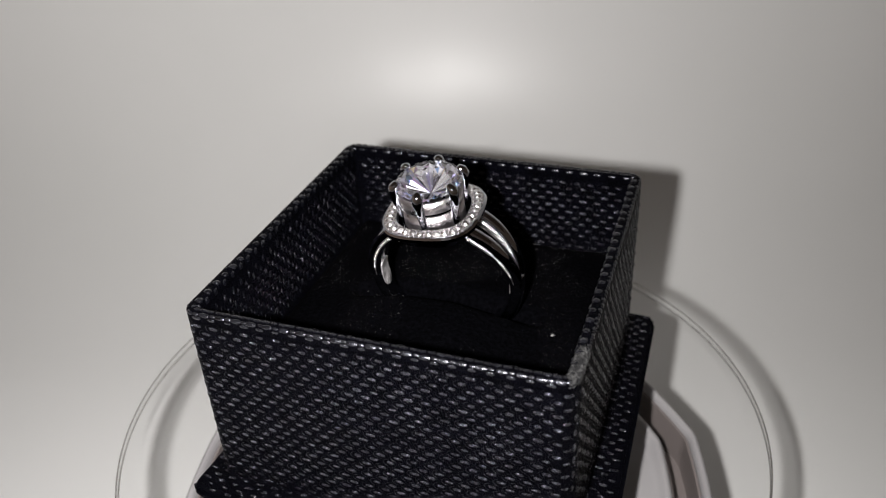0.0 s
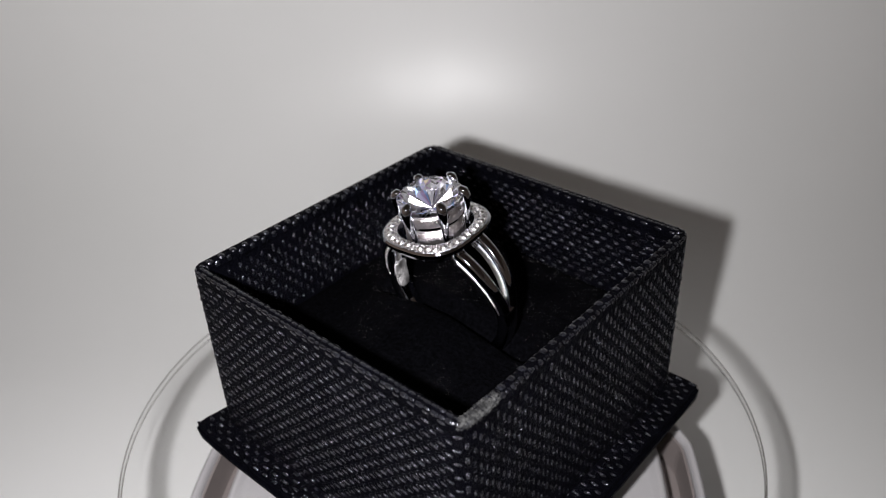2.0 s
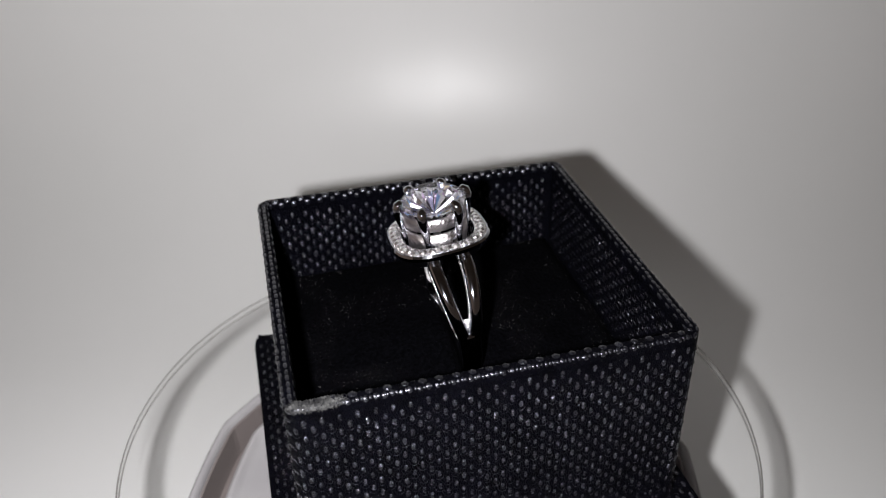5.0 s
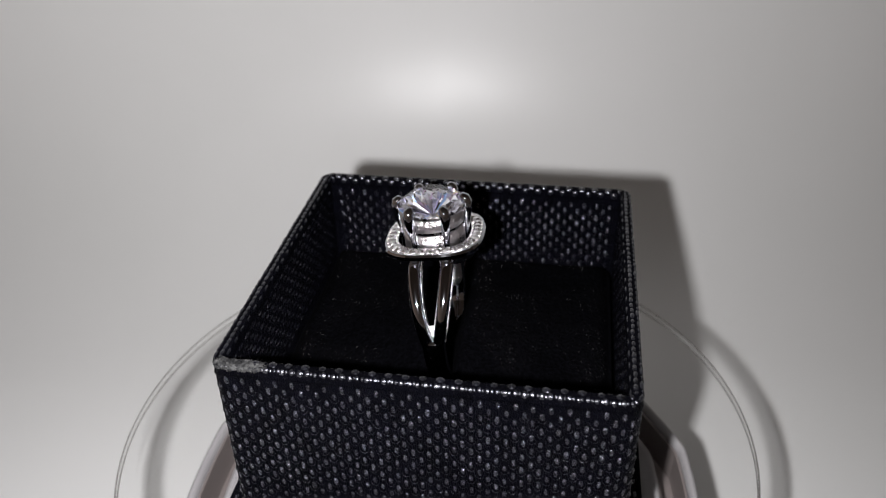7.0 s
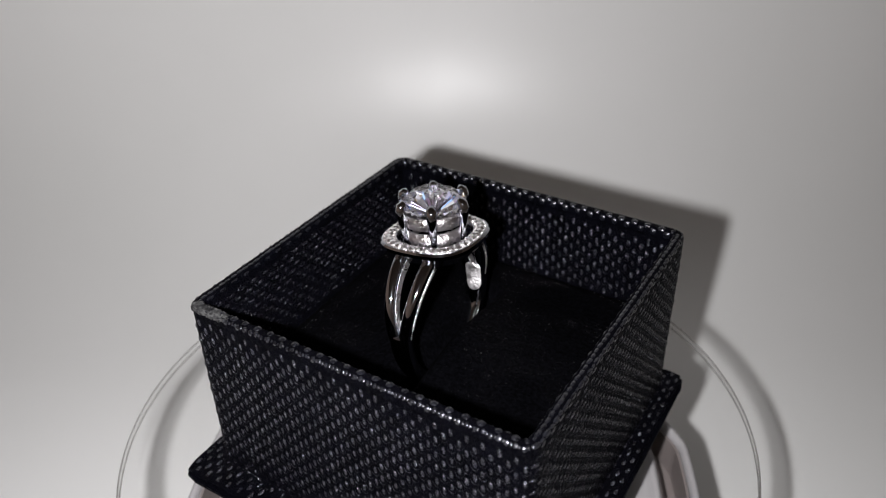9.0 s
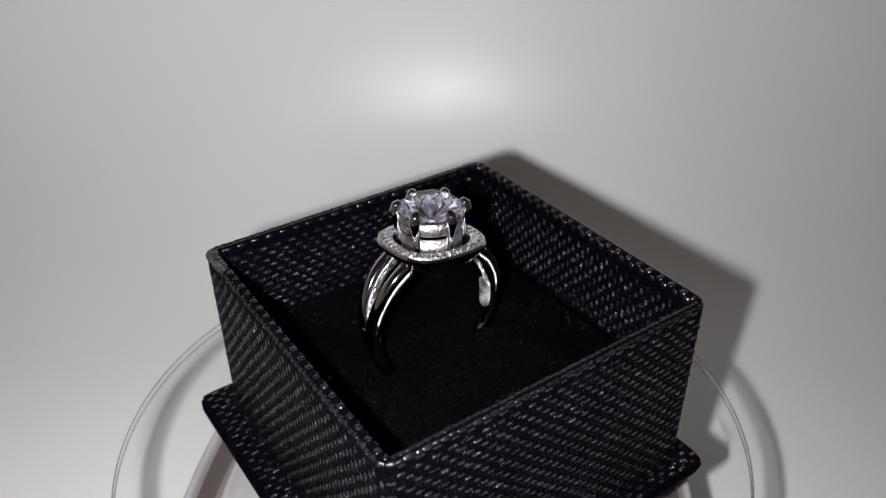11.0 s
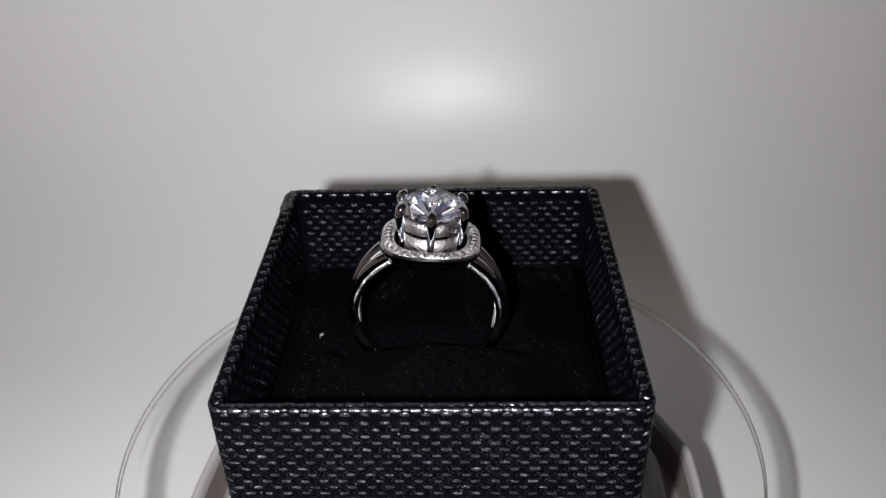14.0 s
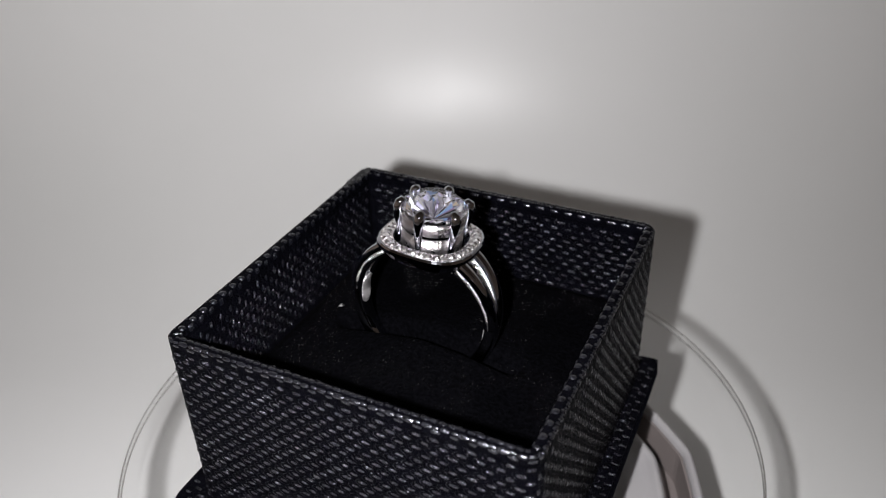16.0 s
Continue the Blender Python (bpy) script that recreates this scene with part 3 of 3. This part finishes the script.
def build_ring():
    ring = tagged(new("ring"), "silver halo ring with large round clear stone, standing in foam", "ring")
    # lower shank, polished outside and satin within
    def shank_width(a):
        return 0.0031 - 0.0006 * math.sin(radians((a - 86) / 188 * 180))

    shank = part("shank", mesh_of("shank", *loop_band([domed(radians(a), 0, shank_width(a), 0.0018, BAND_R) for a in np.linspace(86, 274, 72)]), SILVER, True), ring)
    for side in (1, -1):
        pad = [section(radians(a) * side, 0, (shank_width(a) - 0.0006) * math.sqrt(max(0.05, 1 - max(0.0, (a - 97) / 7, (81 - a) / 5) ** 2)), 0.00012, BAND_R - 0.00094) for a in np.linspace(76, 104, 40)]
        part("lining", mesh_of("lining", *loop_band(pad), CAST, True), shank, "satin patch on the inner face of the band")
    # split shoulders with stones along their flanks
    gem = bm_mesh("small_stone", brilliant(0.00016, 0.5, 0.3, 0.4, False), SPARK)
    for side in (1, -1):
        for lane in (1, -1):
            core, flank, near, gems = [], [], [], []
            for i, t in enumerate(np.linspace(0, 1, 61)):
                a = radians(30 + 58 * t) * side
                spread = 0.0014 * (1 - t ** 1.7) + 0.0008
                width = 0.0017 - 0.0001 * t
                thick = 0.0021 - 0.0003 * t
                core.append(domed(a, lane * spread, width, thick, BAND_R + 0.0002 * (1 - t)))
                tip = 1.0 if t < 0.80 else math.sqrt(max(0.01, 1 - ((t - 0.80) / 0.07) ** 2))
                mid = BAND_R - 0.00022
                out = lane * (spread + width / 2)
                flank.append(section(a, out, 0.00016, (thick - 0.0015) * tip, mid))
                near.append(section(a, lane * (spread - width / 2), 0.00012, (thick - 0.0009) * tip, mid))
                if 3 < i < 51 and i % 2 == 0:
                    gems.append(Vector((math.sin(a), 0, math.cos(a))) * mid + Vector((0, out + lane * 0.00008, 0)))
            arm = part("shoulder", mesh_of("shoulder", *loop_band(core), SILVER, True), ring, "polished silver arm of the split band")
            part("pave_seat", mesh_of("pave_seat", *loop_band(flank), GRAIN, True), arm, "grained silver flank")
            part("inner_flank", mesh_of("inner_flank", *loop_band(near), GRAIN, True), arm, "grained silver flank")
            for k, g in enumerate(gems):
                part("small_stone", gem, arm, "", Matrix.Translation(g) @ pose(0, 0, 0, -90 * lane, 0, 0) @ pose(0, 0, 0, 0, 0, 37 * k))
    # halo frame
    outer, inner = cushion(0.0069, 2.9), cushion(0.0048, 2.6)
    n = len(outer)
    rings = [(outer, 0.0, 1.0), (outer, -0.0005, 0.995), (outer, -0.0019, 0.84), (inner, -0.0019, 1.0), (inner, -0.0001, 1.0), (inner, 0.0003, 1.04), (outer, 0.0003, 0.975)]
    verts, faces = [], []
    for pts, z, k in rings:
        verts += [(x * k, y * k, HALO_Z + z) for x, y in pts]
    for i in range(len(rings)):
        for j in range(n):
            a, b = i * n, ((i + 1) % len(rings)) * n
            faces.append((a + j, a + (j + 1) % n, b + (j + 1) % n, b + j))
    me = mesh_of("halo", verts, faces, SILVER, False)
    halo = part("halo", me, ring, "cushion-shaped halo set with small stones")
    # rough bright bed of the stones
    bed = [(cushion(0.0069, 2.9), 0.950), (cushion(0.0048, 2.6), 1.055)]
    v = [(x * k, y * k, HALO_Z + z) for z in (0.00012, 0.00038) for pts, k in bed for x, y in pts]
    f = []
    for j in range(n):
        e = (j + 1) % n
        f += [(j, e, n + e, n + j), (2 * n + j, 3 * n + j, 3 * n + e, 2 * n + e), (j, 2 * n + j, 2 * n + e, e), (n + j, n + e, 3 * n + e, 3 * n + j)]
    part("stone_bed", mesh_of("stone_bed", v, f, GRAIN), halo, "bright grained bed of the small stones")
    mid = cushion(0.00583, 2.8, 720)
    length = [0.0]
    for i in range(720):
        x0, y0 = mid[i]
        x1, y1 = mid[(i + 1) % 720]
        length.append(length[-1] + math.hypot(x1 - x0, y1 - y0))
    big = bm_mesh("halo_stone", brilliant(0.00061, 0.5, 0.26, 0.35, False), SPARK)
    count = 36
    bead = bmesh.new()
    bmesh.ops.create_icosphere(bead, subdivisions=1, radius=0.0002)
    bead = bm_mesh("bead", bead, SATIN, True)
    for k in range(2 * count):
        s = length[-1] * k / (2 * count)
        i = min(int(np.searchsorted(length, s)), 719)
        x, y = mid[i]
        if k % 2 == 0:
            part("halo_stone", big, halo, "", pose(x, y, HALO_Z + 0.00042, 0, 0, 31 * k))
        else:
            nx, ny = x / math.hypot(x, y), y / math.hypot(x, y)
            for d in (-0.00062, 0.00062):
                part("bead", bead, halo, "", pose(x + nx * d, y + ny * d, HALO_Z + 0.0004))
    # basket: gallery wall, seat, six claws
    v, f = lathe([(0.0040, HALO_Z - 0.0012), (0.0043, HALO_Z - 0.0012), (0.0043, HALO_Z + 0.0017), (0.0040, HALO_Z + 0.0017)], 60)
    basket = part("basket", mesh_of("basket", v, f, SATIN, True), ring, "bright grained silver basket")
    v, f = lathe([(0.0036, HALO_Z + 0.0022), (0.00432, HALO_Z + 0.0022), (0.00448, HALO_Z + 0.0040), (0.0041, HALO_Z + 0.0040)], 60)
    part("seat_ring", mesh_of("seat_ring", v, f, SATIN, True), basket)
    for k in range(6):
        a = radians(30 + 60 * k)
        path = [((r * math.cos(a)), (r * math.sin(a)), HALO_Z + z) for r, z in
                ((0.0042, -0.0012), (0.0043, 0.0006), (0.00455, 0.0023), (0.0048, 0.0039), (0.00487, 0.0047), (0.0047, 0.0053), (0.0043, 0.0056), (0.0040, 0.0056))]
        v, f = tube(path, [0.00046, 0.00046, 0.00060, 0.00070, 0.00074, 0.00070, 0.00056, 0.00022], 12, True, (-math.sin(a), math.cos(a), 0))
        part("claw", mesh_of("claw", v, f, SILVER, True), ring)
    part("stone", gem_mesh("stone", main_stone(0.0046)), ring, "large round brilliant-cut clear stone", pose(0, 0, HALO_Z + 0.0050, 0, 0, 7))
    return ring


# ---------------------------------------------------------------- build
build_setting()
stand = build_stand()
disc = build_disc()
plate = build_plate()
box = build_box()
foam = build_foam()
ring = build_ring()

# the box in the turntable's space, and the other things in the box's space
BOX = pose(-0.00067, 0.00273, 0.080, -0.48, -0.51, 0)
RIDERS = (
    (plate, BOX @ pose(0.0007, -0.0005, -0.0293, 0, 0, 0.6)),
    (box, BOX),
    (foam, BOX @ pose(0, 0, FOAM_Z)),
    (ring, BOX @ pose(0.00151, -0.00072, -0.00602, 6.15, -4.59, 0.86)),
)


def motions():
    for thing, place in RIDERS:
        walk(thing, [(t, pose(0, 0, 0, 0, 0, a) @ place) for t, a in TURN])
    walk(disc, [(t, pose(-0.0004, 0, DISC_TOP, 0, 0, a)) for t, a in TURN])


motions()
